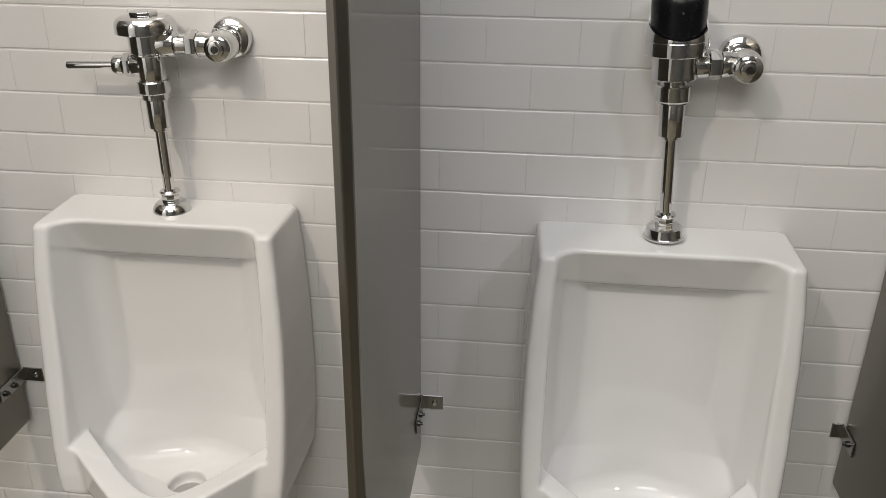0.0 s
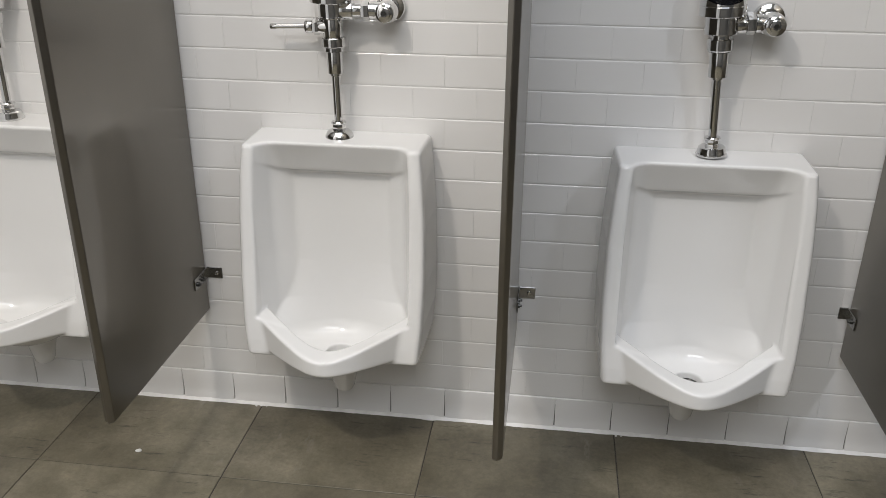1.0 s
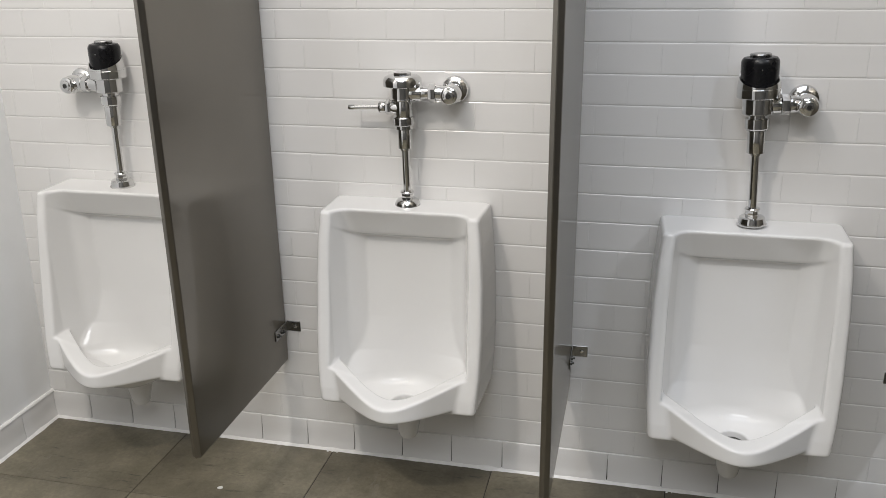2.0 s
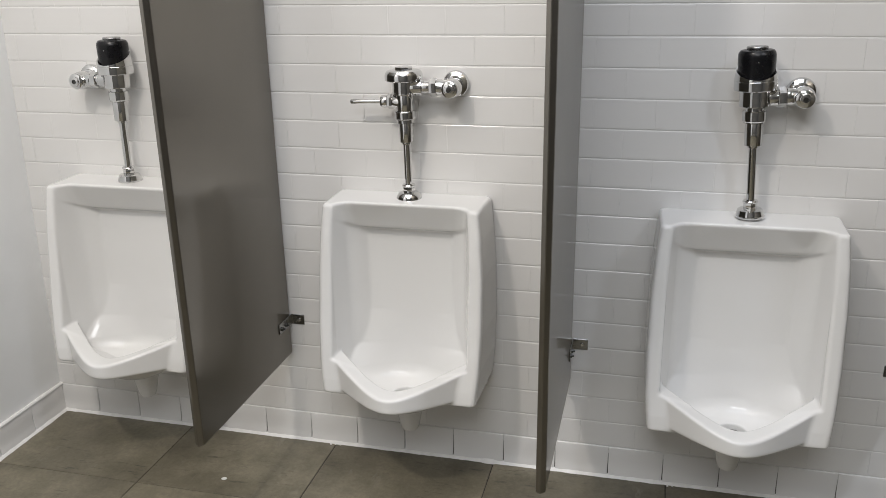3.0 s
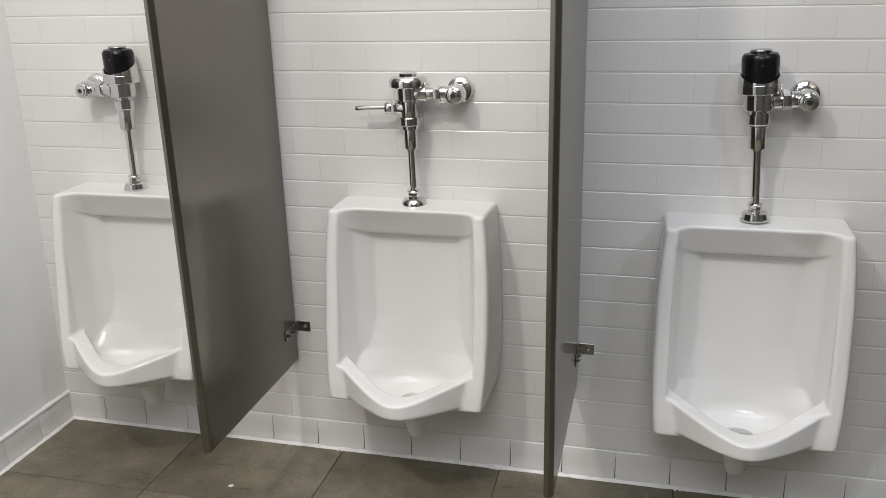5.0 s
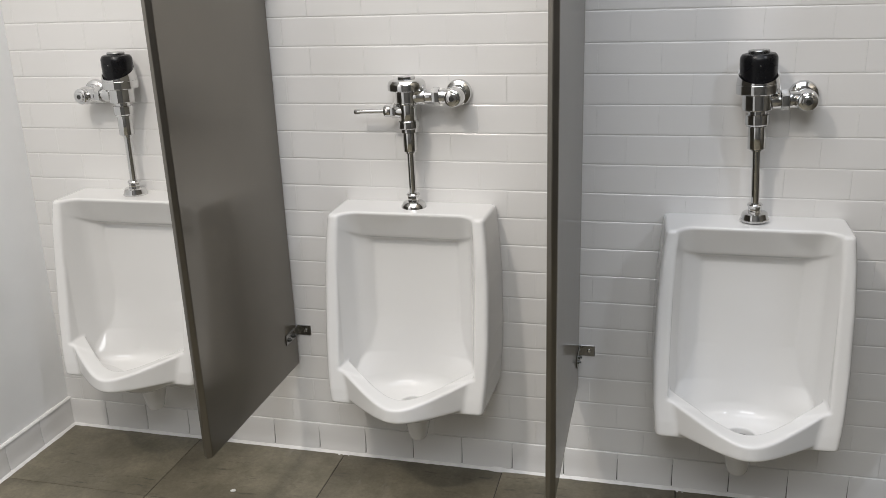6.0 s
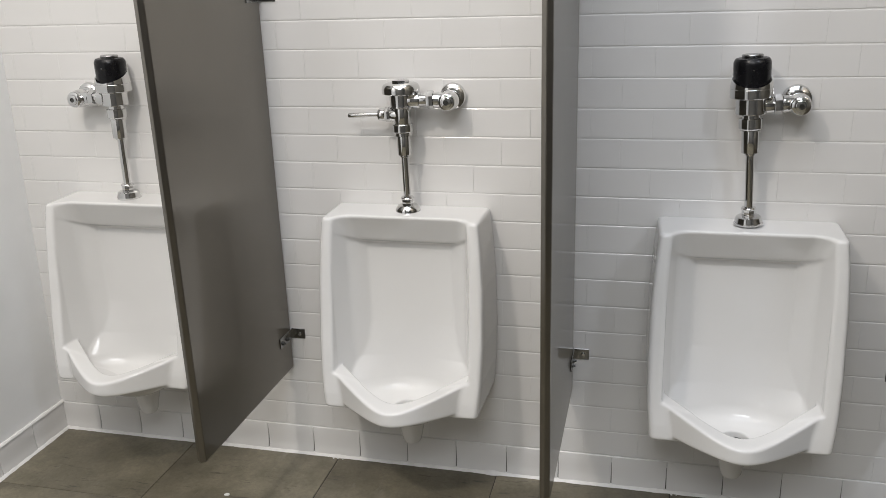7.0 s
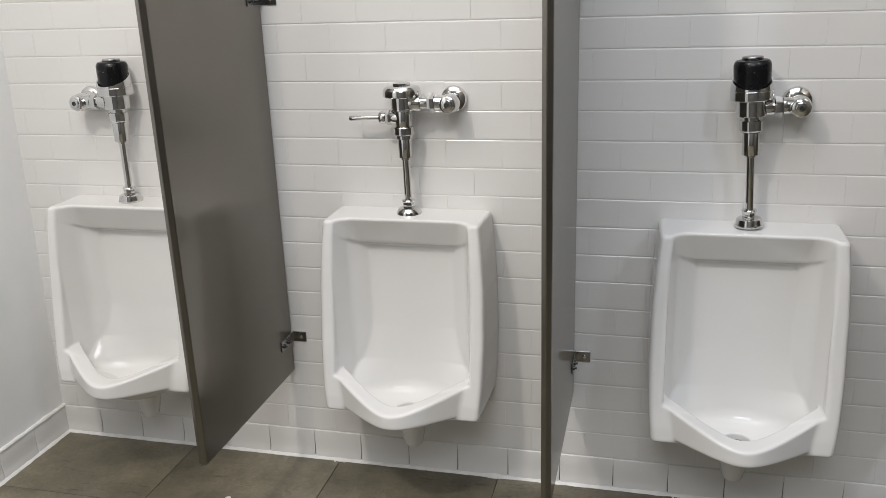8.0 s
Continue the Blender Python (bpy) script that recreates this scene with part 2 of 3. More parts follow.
def urinal_field(X, Y, Z):
    """The wall-hung urinal: a shell with side shields, a sloping apron, a framed back, a bowl with a V-shaped lip, an outlet below."""
    ax, d, z = np.abs(X), -Y, Z
    xs = np.sqrt(X * X + 0.058 ** 2)
    half = along(z, (0.307, 0.40, 0.50, 0.65, 0.75, 0.828), (0.2205, 0.2285, 0.2315, 0.2295, 0.2235, 0.2155)) - 0.03 * d - 0.006 * np.clip((0.009 - d) / 0.004, 0, 1)
    front = along(z, (0.30, 0.35, 0.47, 0.55, 0.64, 0.74, 0.83), (0.230, 0.226, 0.205, 0.192, 0.180, 0.170, 0.158))
    shell = smax(ax - half, d - front, 0.015)
    shell = smax(shell, z - 0.828, 0.010)
    shell = smax(shell, 0.307 - z, 0.012)
    shell = np.maximum(shell, -d)
    lip = 0.668 * xs + 0.744 * d - 0.284
    lip_top = 0.365 + 0.31 * np.maximum(xs - 0.058, 0)
    bowl = smax(lip, z - lip_top, 0.010)
    under = 0.318 - 0.5 * np.maximum(-lip - 0.03, 0)
    bowl = smax(bowl, (under - z) * 0.9, 0.010)
    bowl = smax(bowl, ax - 0.205, 0.01)
    bowl = np.maximum(bowl, -d)
    belly = (np.sqrt((X / 0.12) ** 2 + ((d - 0.13) / 0.12) ** 2 + ((z - 0.315) / 0.075) ** 2) - 1) * 0.075
    solid = smin(smin(shell, bowl, 0.006), belly, 0.02)
    back = (0.061 + along(z, (0.28, 0.34, 0.40, 0.50), (3.2, 2.6, 1.0, 0.0)) * X * X - d) * 0.9
    floor_z = np.maximum(0.288 + 2.0 * (d - 0.15) ** 2 + 1.0 * X * X, under + 0.018)
    hollow = smax(back, floor_z - z, 0.036)
    crease = along(z, (0.30, 0.36, 0.40, 0.45, 0.80), (0.136, 0.129, 0.123, 0.119, 0.119))
    frame_side = (ax - (crease + (d - 0.061) * 1.2)) / 1.56
    frame_top = (z - (0.737 + (d - 0.06) * 0.52)) / 1.13
    hollow = smax(hollow, frame_side, 0.004)
    side = (ax - np.minimum(0.158 + (d - 0.085) * 0.33, 0.186)) / 1.02
    apron = (z - (0.751 + (d - 0.087) * 1.9)) / 2.15
    opening = smin(smax(side, apron, 0.035), smax(side, frame_top, 0.006), 0.004)
    hollow = smax(hollow, opening, 0.008)
    hollow = smax(hollow, smin(lip + 0.044, lip_top - z, 0.006), 0.006)
    hole = smax(np.sqrt(X * X + (d - 0.149) ** 2) - 0.035, 0.262 - z, 0.012)
    hollow = smin(hollow, np.maximum(hole, z - 0.33), 0.004)
    return smax(solid, -hollow, 0.009)


places, faces = surface(urinal_field, (-0.248, -0.36, 0.14), (0.248, 0.008, 0.84), 0.003)
URINAL = mesh_of("body", places, faces, PORCELAIN)


def urinal(x, label, strainer=False, up=0.0):
    ob = empty("urinal", pose(x, 0, up), label, "urinal", "row of urinals")
    part("body", URINAL, PORCELAIN, ob)
    part("outlet", lathe_bm([(0.006, 0.157), (0.016, 0.158), (0.0225, 0.162), (0.0268, 0.170), (0.0295, 0.184), (0.036, 0.215), (0.045, 0.250)], 36, pose(0, -0.115, 0)), PORCELAIN, ob, "white china waste outlet")
    if strainer:
        low = part("drain_strainer", lathe_bm([(0.031, 0.261), (0.031, 0.2760), (0.026, 0.2785), (0.0255, 0.2765), (0.002, 0.2770)], 32, pose(0, -0.149, 0)), STEEL, ob, "dull metal drain strainer")
        for n in range(6):
            a = math.pi * n / 3 + 0.3
            # a solid dark bar, its colour the shade of an open slot
            slot = box_bm(-0.0042, 0.0042, -0.0075, 0.0075, 0.2768, 0.2782, 0.0006, 1)
            slot.transform(pose(0.0150 * math.cos(a), -0.149 + 0.0150 * math.sin(a), 0, 0, 0, math.degrees(a) + 90))
            part("strainer_slot", slot, BOLT_AND_HOLE_DARK, low)
    else:
        # flat grey disc in place of the deep hole's own shade
        part("drain_throat", lathe_bm([(0.034, 0.2585), (0.034, 0.2640), (0.028, 0.2652), (0.004, 0.2646)], 32, pose(0, -0.149, 0)), DRAIN_SHADE, ob, "grey disc painted as the shade in the drain hole")
    return ob


CENTRES = (-0.793, 0.0525, 0.919)
urinal(CENTRES[0], "white vitreous china urinal hung beside the painted side wall", up=0.013)
urinal(CENTRES[1], "white vitreous china urinal hung between two metal partitions", up=0.004)
urinal(CENTRES[2], "white vitreous china urinal with a metal strainer in its drain", True, -0.004)

# ---- flush valves ----
ACROSS = pose(0, 0, 0, 0, 90, 0)
OUT = pose(0, 0, 0, 90, 0, 0)


def supply(ob, side, reach, z):
    """The stop beside a valve: union nuts, the round stop with its screw cap, and the flange on the wall."""
    s = side
    turn = pose(0, 0, z) @ pose(0, 0, 0, 0, 90 * s, 0)
    part("outlet_pipe", lathe_bm(rounded(0.0165, 0.015, reach - 0.012, 0.0005), 32, turn), CHROME, ob)
    part("union_nut", lathe_bm(rounded(0.0238, reach - 0.056, reach - 0.038, 0.002), m=turn, flats=6), CHROME, ob)
    part("coupling_ring", lathe_bm([(0.0165, reach - 0.0375), (0.0200, reach - 0.037), (0.0200, reach - 0.026), (0.0182, reach - 0.022), (0.0182, reach - 0.010)], 36, turn), CHROME, ob)
    stop = pose(s * reach, 0, z - 0.003) @ OUT
    body = [(0.014, -0.034), (0.0205, -0.032), (0.0240, -0.022), (0.0255, -0.010), (0.0252, 0.002), (0.0235, 0.010), (0.0205, 0.0150)]
    stop_ob = part("stop_valve", lathe_bm(body, 44, stop), CHROME, ob)
    cap = [(0.0205, 0.0152), (0.0222, 0.0160), (0.0222, 0.0225), (0.0205, 0.0255), (0.0165, 0.0275), (0.0140, 0.0280), (0.0132, 0.0318), (0.0098, 0.0332), (0.0065, 0.0332), (0.0060, 0.0300)]
    part("stop_cap", lathe_bm(cap, 44, stop), CHROME, stop_ob)
    # dark plug painted as the shade in the cap's centre hole
    part("screw_slot", lathe_bm([(0.0058, 0.0298), (0.0058, 0.0316), (0.004, 0.0317)], 6, stop), BOLT_AND_HOLE_DARK, stop_ob)
    part("stop_tail", lathe_bm(rounded(0.0185, -0.052, -0.028, 0.001), 36, stop), CHROME, stop_ob)
    flange = pose(s * reach, 0.054, z + 0.002) @ OUT
    part("wall_flange", lathe_bm([(0.0345, -0.0005), (0.0350, 0.0015), (0.0346, 0.0070), (0.0320, 0.0125), (0.0270, 0.0165), (0.0225, 0.0185), (0.0215, 0.0230), (0.0170, 0.0240)], 44, flange), CHROME, ob, "domed chrome wall flange")


def lower_valve(ob, sleeve0, sleeve1, collar1, width, flange, step=0.0085):
    """From the urinal's top upwards: flange, nut, thin tube, vacuum-breaker sleeve and its collar."""
    part("spud_flange", lathe_bm(flange, 44), CHROME, ob)
    part("spud_nut", lathe_bm(rounded(0.0158, 0.0225, 0.036, 0.001), flats=8), CHROME, ob)
    part("slip_ring", lathe_bm([(0.0150, 0.0355), (0.0178, 0.0375), (0.0182, 0.0395), (0.0160, 0.0425), (0.0112, 0.043)], 36), CHROME, ob)
    part("flush_tube", lathe_bm([(0.0099, 0.03), (0.0099, sleeve0 + 0.006)], 36), CHROME, ob)
    part("tube_ring", lathe_bm(rounded(0.0125, sleeve0 - 0.006, sleeve0 + 0.001, 0.001)), CHROME, ob)
    part("sleeve", lathe_bm(rounded(width, sleeve0, sleeve1, 0.0012)), CHROME, ob)
    part("collar", lathe_bm([(width + 0.003, sleeve1 - 0.001), (width + 0.0045, sleeve1), (width + 0.0045, sleeve1 + step), (0.0265, sleeve1 + step + 0.0015),
                             (0.0275, sleeve1 + step + 0.003), (0.0275, collar1 - 0.002), (0.0262, collar1 - 0.0004), (0.0220, collar1)]), CHROME, ob)


def lever_valve(m):
    ob = empty("flush_valve", m, "chrome manual flush valve with a side lever", "flush valve", "flush valves over the urinals")
    lower_valve(ob, 0.156, 0.207, 0.238, 0.0182,
                [(0.0330, 0.0), (0.0342, 0.0010), (0.0340, 0.0050), (0.0328, 0.0105), (0.0295, 0.0165), (0.0245, 0.0208), (0.0165, 0.0228)])
    part("valve_body", lathe_bm(rounded(0.0232, 0.2375, 0.2800, 0.001)), CHROME, ob)
    part("body_band", lathe_bm([(0.0260, 0.2790), (0.0318, 0.2800), (0.0328, 0.2820), (0.0322, 0.2845), (0.0314, 0.2853)]), CHROME, ob)
    part("upper_body", lathe_bm([(0.0310, 0.2850), (0.0310, 0.3130), (0.0325, 0.3150), (0.0340, 0.3175)]), CHROME, ob)
    part("body_boss", lathe_bm(rounded(0.0225, 0.008, 0.050, 0.002), m=pose(0, 0, 0.298) @ ACROSS), CHROME, ob)
    cap = [(0.034, 0.3158), (0.0472, 0.3160), (0.0490, 0.3172), (0.0492, 0.3285), (0.0480, 0.3345), (0.0440, 0.3400), (0.0380, 0.3428), (0.0260, 0.3438)]
    part("cap", lathe_bm(cap, 52), CHROME, ob, "domed chrome valve cap")
    part("cap_plug", lathe_bm(rounded(0.0235, 0.3438, 0.3500, 0.001), flats=8), CHROME, ob)
    turn = pose(0, 0, 0.262) @ pose(0, 0, 0, 0, -90, 0)
    part("handle_boss", lathe_bm([(0.0205, 0.006), (0.0190, 0.022), (0.0170, 0.032)], 36, turn), CHROME, ob)
    part("handle_nut", lathe_bm(rounded(0.0195, 0.031, 0.0455, 0.0015), m=turn, flats=6), CHROME, ob)
    handle = part("handle", lathe_bm([(0.0140, 0.0455), (0.0158, 0.0465), (0.0163, 0.0500), (0.0163, 0.0600), (0.0150, 0.0630), (0.0100, 0.0645)], 36, turn), CHROME, ob)
    lever = pose(-0.060, 0, 0.262) @ pose(0, 0, 0, 0, -91.0, 0)
    part("lever", lathe_bm([(0.0060, 0.0), (0.0061, 0.02), (0.0064, 0.07), (0.0067, 0.084), (0.0060, 0.0868), (0.002, 0.0872)], 28, lever), CHROME, handle)
    supply(ob, 1, 0.125, 0.298)
    return ob


def shell_bm(start, end, low, high, radius, thick, steps=56, rows=10):
    """A curved shell round z between two angles, its lower and upper edges and its radius given as functions."""
    bm = bmesh.new()
    whole = end - start > 359
    sheets = []
    for inner in (0, thick):
        grid = []
        for i in range(steps + (0 if whole else 1)):
            a = start + (end - start) * i / steps
            lo, hi = low(a), high(a)
            line = []
            for j in range(rows + 1):
                z = lo + (hi - lo) * j / rows
                r = radius(z) - inner
                line.append(bm.verts.new((r * math.sin(radians(a)), -r * math.cos(radians(a)), z)))
            grid.append(line)
        sheets.append(grid)
    n = len(sheets[0])
    for i in range(n if whole else n - 1):
        k = (i + 1) % n
        for j in range(rows):
            bm.faces.new([sheets[0][q][w] for q, w in ((i, j), (k, j), (k, j + 1), (i, j + 1))])
            bm.faces.new([sheets[1][q][w] for q, w in ((i, j), (i, j + 1), (k, j + 1), (k, j))])
        for w in (0, rows):
            bm.faces.new((sheets[0][i][w], sheets[1][i][w], sheets[1][k][w], sheets[0][k][w]))
    if not whole:
        for q in (0, n - 1):
            for j in range(rows):
                bm.faces.new((sheets[0][q][j], sheets[0][q][j + 1], sheets[1][q][j + 1], sheets[1][q][j]))
    bmesh.ops.recalc_face_normals(bm, faces=bm.faces[:])
    return bm


def lens_foot(a):
    return 0.3335 + 0.0375 * min(1.0, abs(a) / 125) ** 1.6


def cup_rim(a):
    a = abs((a + 180) % 360 - 180)
    return lens_foot(a) + 0.0008


def head_radius(z):
    return 0.0412 + 0.0008 * min(1.0, max(0.0, (z - 0.335) / 0.04)) - 0.0038 * max(0.0, (z - 0.387) / 0.0095) ** 2


def sensor_valve(m, side, reach, label):
    ob = empty("flush_valve", m, label, "flush valve", "flush valves over the urinals")
    lower_valve(ob, 0.177, 0.2315, 0.2605, 0.0205,
                [(0.0330, 0.0), (0.0345, 0.0010), (0.0345, 0.0040), (0.0328, 0.0055), (0.0295, 0.0190), (0.0260, 0.0215), (0.0165, 0.0228)], 0.002)
    part("neck", lathe_bm([(0.0215, 0.2602), (0.0215, 0.2705)], 36), CHROME, ob)
    part("valve_body", lathe_bm([(0.0310, 0.2690), (0.0348, 0.2700), (0.0356, 0.2715), (0.0356, 0.3055), (0.0348, 0.3070), (0.0320, 0.3080)], 48), CHROME, ob)
    part("body_boss", lathe_bm(rounded(0.0195, 0.010, 0.050, 0.002), m=pose(0, 0, 0.288) @ pose(0, 0, 0, 0, 90 * side, 0)), CHROME, ob)
    head = part("sensor_head", lathe_bm([(0.0330, 0.3077), (0.0478, 0.3082), (0.0490, 0.3094), (0.0490, 0.3290), (0.0482, 0.3303), (0.0400, 0.3308)], 52), CHROME, ob)
    part("head_cup", shell_bm(-180, 180, lambda a: 0.3306, cup_rim, lambda z: 0.0486 - 0.0042 * min(1.0, max(0.0, (z - 0.333) / 0.024)), 0.0030), CHROME, head)
    part("sensor_lens", shell_bm(-180, 180, lens_foot, lambda a: 0.3965, head_radius, 0.003), BLACK, head, "glossy black sensor window")
    part("head_cover", lathe_bm([(0.0375, 0.3945), (0.0384, 0.3960), (0.0366, 0.3982), (0.0300, 0.4000), (0.0235, 0.4005)], 48), BLACK, head, "black plastic head cover")
    part("top_cap", lathe_bm([(0.0232, 0.4000), (0.0240, 0.4046), (0.0226, 0.4068), (0.0100, 0.4076)], 40), STEEL, head, "dull grey button on the sensor head")
    part("sensor_eye", lathe_bm(rounded(0.0018, 0.0, 0.0012, 0.0004), 16, pose(0, -0.0414, 0.374) @ OUT), STEEL, head)
    supply(ob, side, reach, 0.289)
    return ob


TOP = 0.8275
lever_valve(pose(CENTRES[1] + 0.001, -0.058, TOP, 0, -0.9, 0))
sensor_valve(pose(CENTRES[2] - 0.002, -0.058, TOP, 0, -3.0, 0), 1, 0.106, "chrome flush valve with a black sensor head, leaning slightly")
sensor_valve(pose(CENTRES[0] + 0.002, -0.058, TOP + 0.013, 0, 0.5, 0), -1, 0.115, "chrome flush valve with a black sensor head beside the painted wall")

# ---- partitions ----


def bracket(z, side, parent):
    """One ear of a wall bracket: a tab screwed to the tiles and an ear along the panel, with bolts."""
    s = side
    g = 0.0112
    wide, reach = (0.043, 0.088) if s > 0 else (0.022, 0.064)
    tab = box_bm(s * g if s > 0 else s * (g + wide), s * (g + wide) if s > 0 else s * g, -0.0035, -0.0005, z - 0.016, z + 0.016, 0.0012, 1)
    ear = box_bm(s * g if s > 0 else s * (g + 0.003), s * (g + 0.003) if s > 0 else s * g, -reach, -0.0005, z - 0.016, z + 0.016, 0.0012, 1)
    ob = part("wall_bracket", join_bm(tab, ear), STEEL, parent, "chromed steel wall bracket")
    if s > 0:
        part("screw", lathe_bm([(0.0055, 0.0), (0.0052, 0.002), (0.003, 0.0032)], 20, pose(s * (g + 0.027), -0.0035, z) @ OUT), CHROME, ob)
    across = pose(0, 0, 0, 0, 90 * s, 0)
    for y in (-0.042, -0.072) if s > 0 else (-0.040,):
        part("bolt", lathe_bm([(0.0060, 0.0), (0.0060, 0.004), (0.0030, 0.0045), (0.0030, 0.009)], 12, pose(s * (g + 0.003), y, z - 0.003) @ across), BOLT_AND_HOLE_DARK, ob)
    return ob


def folded_panel(front, z0, z1):
    """A sheet-metal panel whose front edge is folded into two facets, its ends drawn in a little."""
    plan = [(-0.011, -0.012), (-0.011, front + 0.0060), (-0.0100, front + 0.0036), (-0.0018, front), (0.0006, front),
            (0.0098, front + 0.0068), (0.011, front + 0.0098), (0.011, -0.012)]
    bm = bmesh.new()
    rings = []
    for z, squeeze in ((z0, 0.005), (z0 + 0.0022, 0.0015), (z0 + 0.006, 0.0), (z1 - 0.006, 0.0), (z1 - 0.0022, 0.0015), (z1, 0.005)):
        rings.append([bm.verts.new((x * (1 - squeeze / 0.011), y + (squeeze if y < -0.1 else 0.0), z)) for x, y in plan])
    for a, b in zip(rings, rings[1:]):
        for i in range(len(plan)):
            j = (i + 1) % len(plan)
            bm.faces.new((a[i], a[j], b[j], b[i]))
    bm.faces.new(rings[0][::-1])
    bm.faces.new(rings[-1])
    bmesh.ops.recalc_face_normals(bm, faces=bm.faces[:])
    return bm


def partition(x, front, z0, z1, label):
    ob = empty("urinal_partition", pose(x, 0, 0), label, "partition", "partitions between the urinals")
    part("panel", folded_panel(front, z0, z1), PANEL, ob, smooth=False)
    for z in (0.42, 1.392):
        for s in (-1, 1):
            bracket(z, s, ob)
    return ob


partition(-0.357, -0.552, 0.310, 1.785, "brushed taupe metal privacy partition bracketed to the tiles")
partition(0.484, -0.563, 0.311, 1.785, "brushed taupe metal privacy partition bracketed to the tiles")
partition(1.319, -0.555, 0.299, 1.785, "brushed taupe metal privacy partition beside the sensor urinal")

# ---- small things ----
scrap = bmesh.new()
bmesh.ops.create_icosphere(scrap, subdivisions=2, radius=0.009)
for q in scrap.verts:
    q.co = Vector((q.co.x * (1.0 + 0.3 * noise.noise(q.co * 160)), q.co.y * 0.7, max(0.0, q.co.z * 0.35 + 0.002)))
tagged(part("paper_scrap", scrap, PAPER), "small scrap of white paper on the floor", "litter").matrix_world = pose(-0.473, -0.264, GROUND, 0, 0, 25)


def crumb(x, y, size, seed):
    bm = bmesh.new()
    bmesh.ops.create_icosphere(bm, subdivisions=1, radius=size)
    for q in bm.verts:
        q.co *= 1 + 0.5 * noise.noise(q.co * 300 + Vector((seed, 0, 0)))
        q.co.z = max(0.0, q.co.z * 0.6 + size * 0.3)
    ob = tagged(part("grout_crumb", bm, CAULK), "tiny white crumb of grout on the floor", "litter", "crumbs along the wall")
    ob.matrix_world = pose(x, y, GROUND, 0, 0, seed * 70)
    return ob


for n, (x, y, size) in enumerate(((-0.236, -0.021, 0.0035), (-0.222, -0.019, 0.0028), (-0.205, -0.022, 0.002), (0.778, -0.021, 0.0032), (0.792, -0.020, 0.0022))):
    crumb(x, y, size, n)

# ---- caulk and cove base ----
bead = [(0.0, 0.0085), (-0.0035, 0.0075), (-0.0085, 0.0035), (-0.0115, 0.0002), (0.0, 0.0002)]


def strip(profile, length, step):
    """A bead of the given (y, z) profile along x, slightly uneven."""
    bm = bmesh.new()
    count = max(2, int(length / step))
    rings = []
    for i in range(count + 1):
        x = length * i / count
        w = 1 + 0.22 * noise.noise((x * 23, 3.1, 0)) + 0.12 * noise.noise((x * 90, 7.7, 0)) + 0.45 * math.exp(-((x + LEFT - 0.262) / 0.02) ** 2)
        rings.append([bm.verts.new((x, y * w if y < -0.001 else y, z * (w if z > 0.001 else 1))) for y, z in profile])
    for a, b in zip(rings, rings[1:]):
        for i in range(len(profile)):
            j = (i + 1) % len(profile)
            bm.faces.new((a[i], b[i], b[j], a[j]))
    bm.faces.new(rings[0])
    bm.faces.new(rings[-1][::-1])
    bmesh.ops.recalc_face_normals(bm, faces=bm.faces[:])
    return bm


caulk = tagged(part("trim", strip(bead, RIGHT - LEFT, 0.012), CAULK), "white caulk bead along the tiled wall's foot", "caulk", kind="structure")
caulk.matrix_world = pose(LEFT, -0.0055, GROUND)
caulk = tagged(part("trim", strip(bead, -REAR, 0.012), CAULK), "white caulk bead along the side wall's foot", "caulk", kind="structure")
caulk.matrix_world = pose(LEFT + 0.0055, REAR, GROUND, 0, 0, 90)
cap_bead = [(0.004, 0.0075), (-0.0025, 0.0070), (-0.0058, 0.0035), (-0.0066, 0.0004), (0.004, 0.0004)]
caulk = tagged(part("trim", strip(cap_bead, -REAR, 0.012), CAULK), "white caulk bead on top of the side wall's base tiles", "caulk", kind="structure")
caulk.matrix_world = pose(LEFT, REAR, BASE_TOP - 0.002, 0, 0, 90)


def cove_tile(width, height):
    """A base tile: flat above, sweeping outwards at the foot, narrowing a little there so that the joints open."""
    bm = bmesh.new()
    prof = [(0.004, height), (-0.0018, height), (-0.0032, height - 0.0012), (-0.004, height - 0.004), (-0.004, 0.055), (-0.0045, 0.035), (-0.0062, 0.018), (-0.0092, 0.008), (-0.0095, 0.0), (0.004, 0.0)]
    cols = []
    for u, back in ((-1, 0.0014), (-0.985, 0.0003), (-0.96, 0), (0, 0), (0.96, 0), (0.985, 0.0003), (1, 0.0014)):
        line = []
        for y, z in prof:
            half = width / 2 - 0.0003 - 0.0013 * max(0.0, 1 - z / 0.085)
            line.append(bm.verts.new((u * half, min(0.004, y + back), z)))
        cols.append(line)
    for a, b in zip(cols, cols[1:]):
        for i in range(len(prof) - 1):
            bm.faces.new((a[i], a[i + 1], b[i + 1], b[i]))
    bm.faces.new(cols[0])
    bm.faces.new(cols[-1][::-1])
    bmesh.ops.recalc_face_normals(bm, faces=bm.faces[:])
    return link_mesh("base_tile", bm, TILE)


BASE_TILE = cove_tile(BOND, BASE_TOP - GROUND - 0.002)
backing = tagged(part("baseboard", box_bm(LEFT, RIGHT, -0.0008, 0.0004, GROUND, 0.085), BASE_JOINT), "row of white glazed cove base tiles with dark joints", "baseboard", kind="structure")
rng = random.Random(4)
first = math.floor(LEFT / BOND)
for i in range(first, int(RIGHT / BOND)):
    x = (i + 0.5) * BOND
    if x - BOND / 2 < LEFT - 0.02:
        continue
    ob = part("base_tile", BASE_TILE, TILE, backing)
    ob.matrix_basis = pose(x, 0.0, GROUND + 0.001, rng.uniform(-0.15, 0.15), rng.uniform(-0.1, 0.1), rng.uniform(-0.2, 0.2))
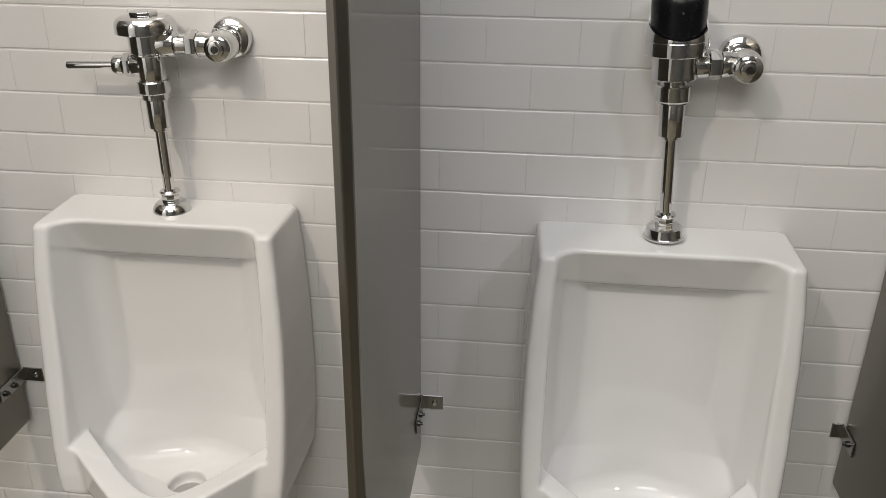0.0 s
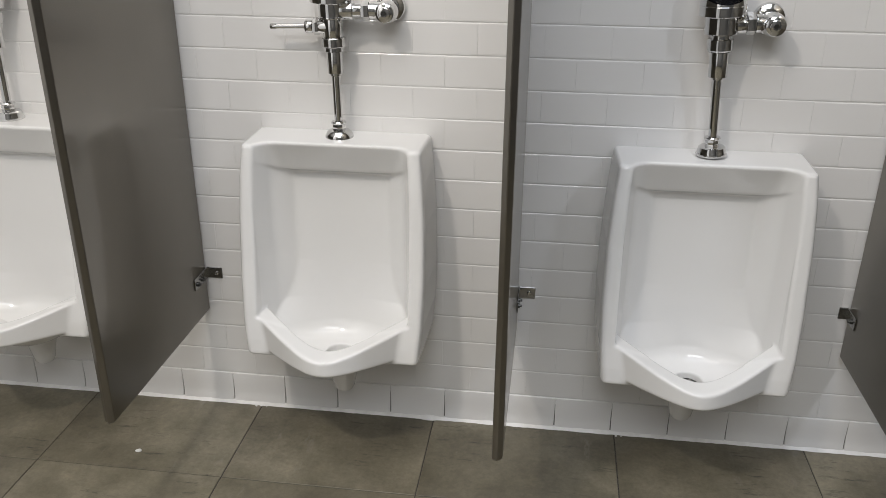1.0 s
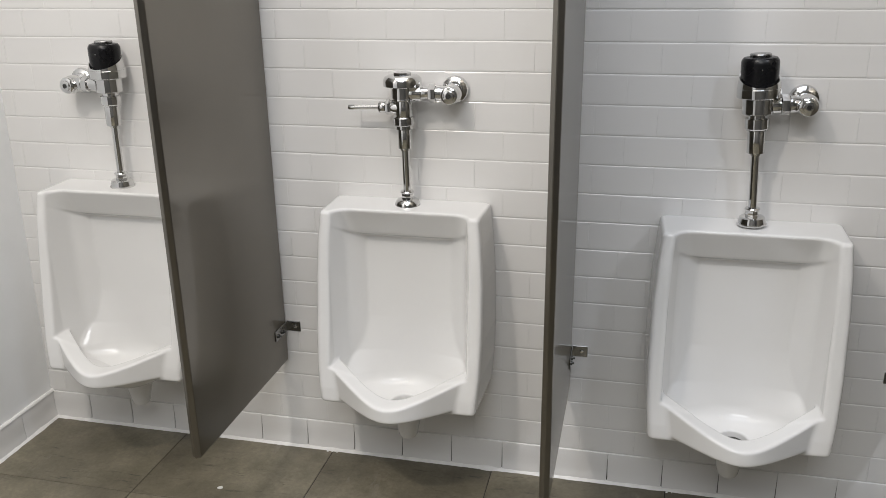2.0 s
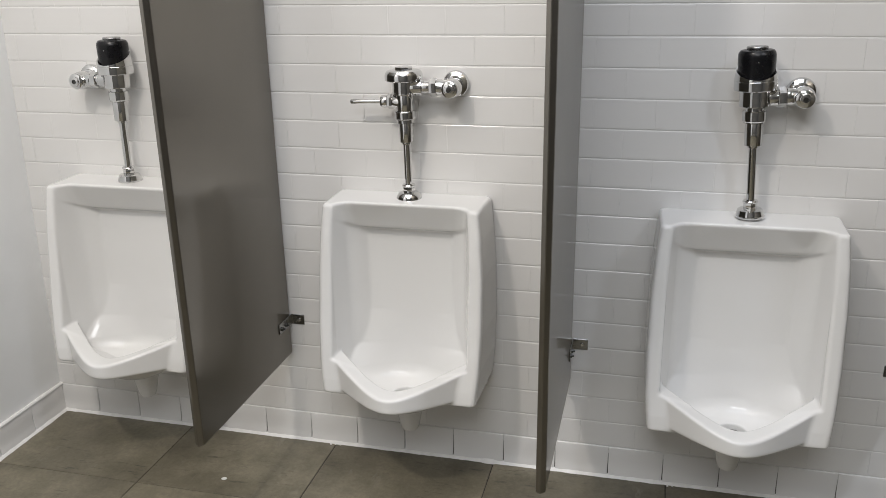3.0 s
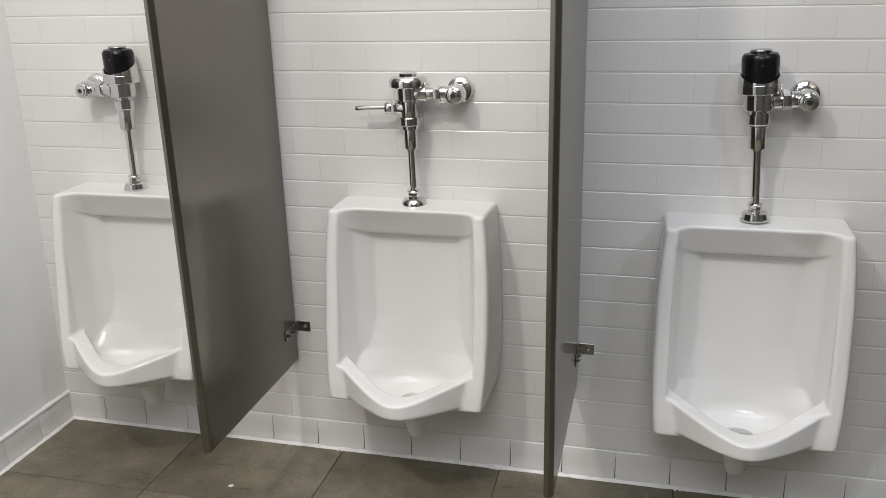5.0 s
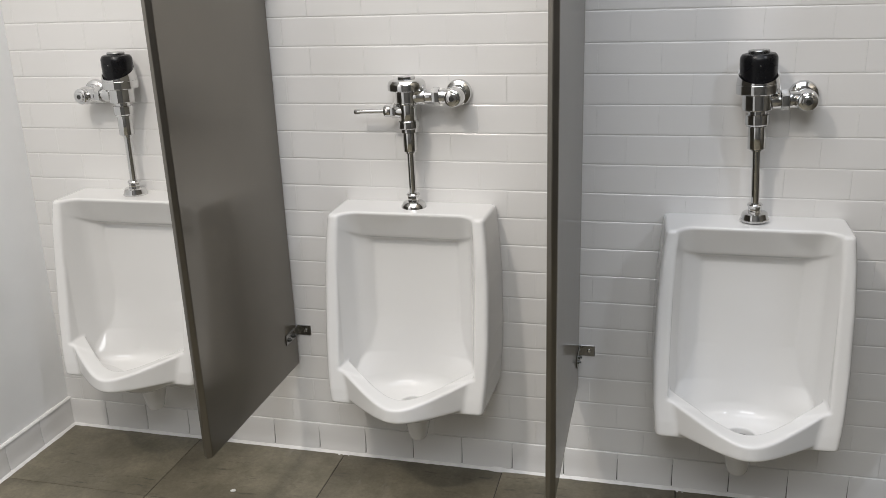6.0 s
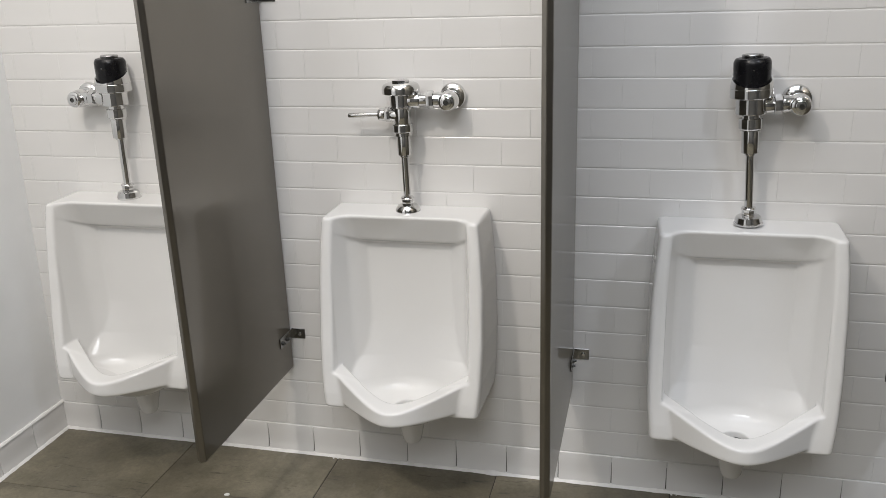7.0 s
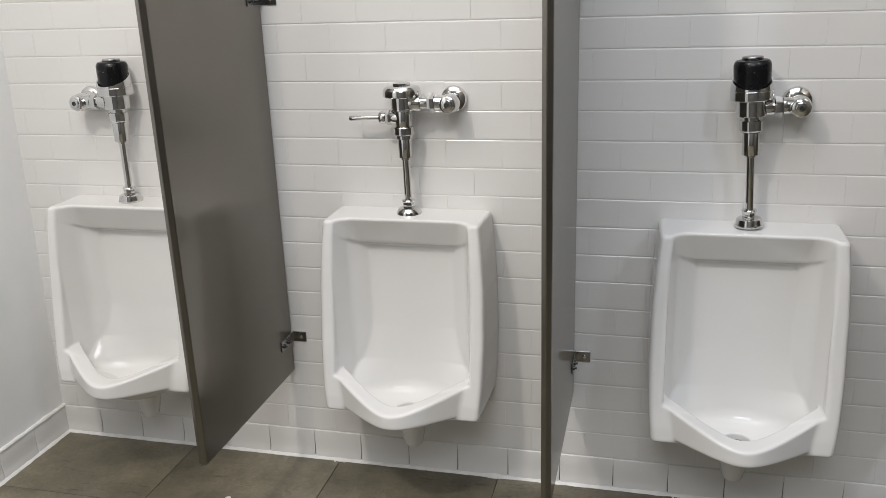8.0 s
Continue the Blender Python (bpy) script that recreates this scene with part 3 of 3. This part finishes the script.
side_backing = tagged(part("baseboard", box_bm(LEFT - 0.002, LEFT + 0.0005, REAR, -0.002, GROUND, 0.085), BASE_JOINT), "white glazed cove base tiles along the painted wall", "baseboard", kind="structure")
for i in range(14):
    ob = part("base_tile", BASE_TILE, TILE, side_backing)
    ob.matrix_basis = pose(LEFT, -0.004 - (i + 0.5) * BOND, GROUND + 0.001, 0, 0, 90 + rng.uniform(-0.2, 0.2))

# ---- wall tiles ----


def tile_mesh(width, height):
    bm = bmesh.new()
    loops = []
    for inset, y in ((0, 0.004), (0, -0.0028), (0.0006, -0.0037), (0.0018, -0.0043), (0.005, -0.0045)):
        w, h = width / 2 - inset * 0.1, height / 2 - inset
        loops.append([bm.verts.new((sx * w, y, sz * h)) for sx, sz in ((-1, -1), (1, -1), (1, 1), (-1, 1))])
    for a, b in zip(loops, loops[1:]):
        for i in range(4):
            j = (i + 1) % 4
            bm.faces.new((a[i], a[j], b[j], b[i]))
    bm.faces.new(loops[-1])
    bmesh.ops.recalc_face_normals(bm, faces=bm.faces[:])
    return link_mesh("wall_tile", bm, TILE, smooth=False)


WALL_TILE = tile_mesh(BOND - 0.0002, COURSE - 0.0014)
rest = []
singles = 0
for k in range(int((CEILING - BASE_TOP) / COURSE) + 1):
    z = BASE_TOP + (k + 0.5) * COURSE
    shift = 0.603 if k % 2 else 0.603 + BOND / 2
    i = math.ceil((LEFT - 0.14 - shift) / BOND)
    while shift + (i + 0.5) * BOND < RIGHT:
        x = shift + (i + 0.5) * BOND
        place = pose(x + rng.uniform(-0.0002, 0.0002), 0.004 + rng.uniform(-0.00012, 0.00012), z + rng.uniform(-0.0004, 0.0004), rng.uniform(-0.12, 0.12), rng.uniform(-0.12, 0.12), rng.uniform(-0.06, 0.06))
        if x > LEFT and x < 1.42 and k < 17 and singles < 300:
            ob = part("wall_tile", WALL_TILE, TILE, wall_north)
            ob.matrix_basis = place
            singles += 1
        else:
            rest.append(place)
        i += 1
source = np.array([q.co for q in WALL_TILE.vertices])
polys = np.array([list(q.vertices) for q in WALL_TILE.polygons])
verts = np.concatenate([source @ np.array(m.to_3x3()).T + np.array(m.translation) for m in rest])
quads = np.concatenate([polys + i * len(source) for i in range(len(rest))])
me = bpy.data.meshes.new("wall_tiles_beyond")
me.from_pydata(verts.tolist(), [], quads.tolist())
me.materials.append(TILE)
beyond = new("wall_tiles_beyond", me)
beyond.parent = wall_north
tagged(beyond, "white glazed subway tiles", kind="stuff")

# ---- floor tiles ----


def floor_tile(w, h):
    bm = bmesh.new()
    loops = []
    for inset, z in ((0, -0.004), (0, -0.0008), (0.0008, 0.0)):
        a, b = w / 2 - inset, h / 2 - inset
        loops.append([bm.verts.new((sx * a, sy * b, z)) for sx, sy in ((-1, -1), (1, -1), (1, 1), (-1, 1))])
    for a, b in zip(loops, loops[1:]):
        for i in range(4):
            j = (i + 1) % 4
            bm.faces.new((a[i], a[j], b[j], b[i]))
    bm.faces.new(loops[-1])
    bmesh.ops.recalc_face_normals(bm, faces=bm.faces[:])
    return link_mesh("floor_tile", bm, FLOOR, smooth=False)


SLAB, SEAM, CUT, EDGE = 0.4965, 0.003, 0.334, -0.717
full = floor_tile(SLAB - SEAM, SLAB - SEAM)
cut = floor_tile(SLAB - SEAM, CUT - SEAM / 2 - 0.001)
narrow_x = EDGE - SEAM / 2 - LEFT
side_full = floor_tile(narrow_x, SLAB - SEAM)
side_cut = floor_tile(narrow_x, CUT - SEAM / 2 - 0.001)
for row in range(10):
    y = -CUT / 2 if row == 0 else -CUT - (row - 0.5) * SLAB
    for col in range(-1, 9):
        if col < 0:
            x, data = LEFT + narrow_x / 2, side_cut if row == 0 else side_full
        else:
            x, data = EDGE + (col + 0.5) * SLAB, cut if row == 0 else full
        if x > RIGHT or y < REAR:
            continue
        ob = part("floor_tile", data, FLOOR, floor)
        ob.matrix_basis = pose(x, y, GROUND + rng.uniform(-0.0004, 0.0004))
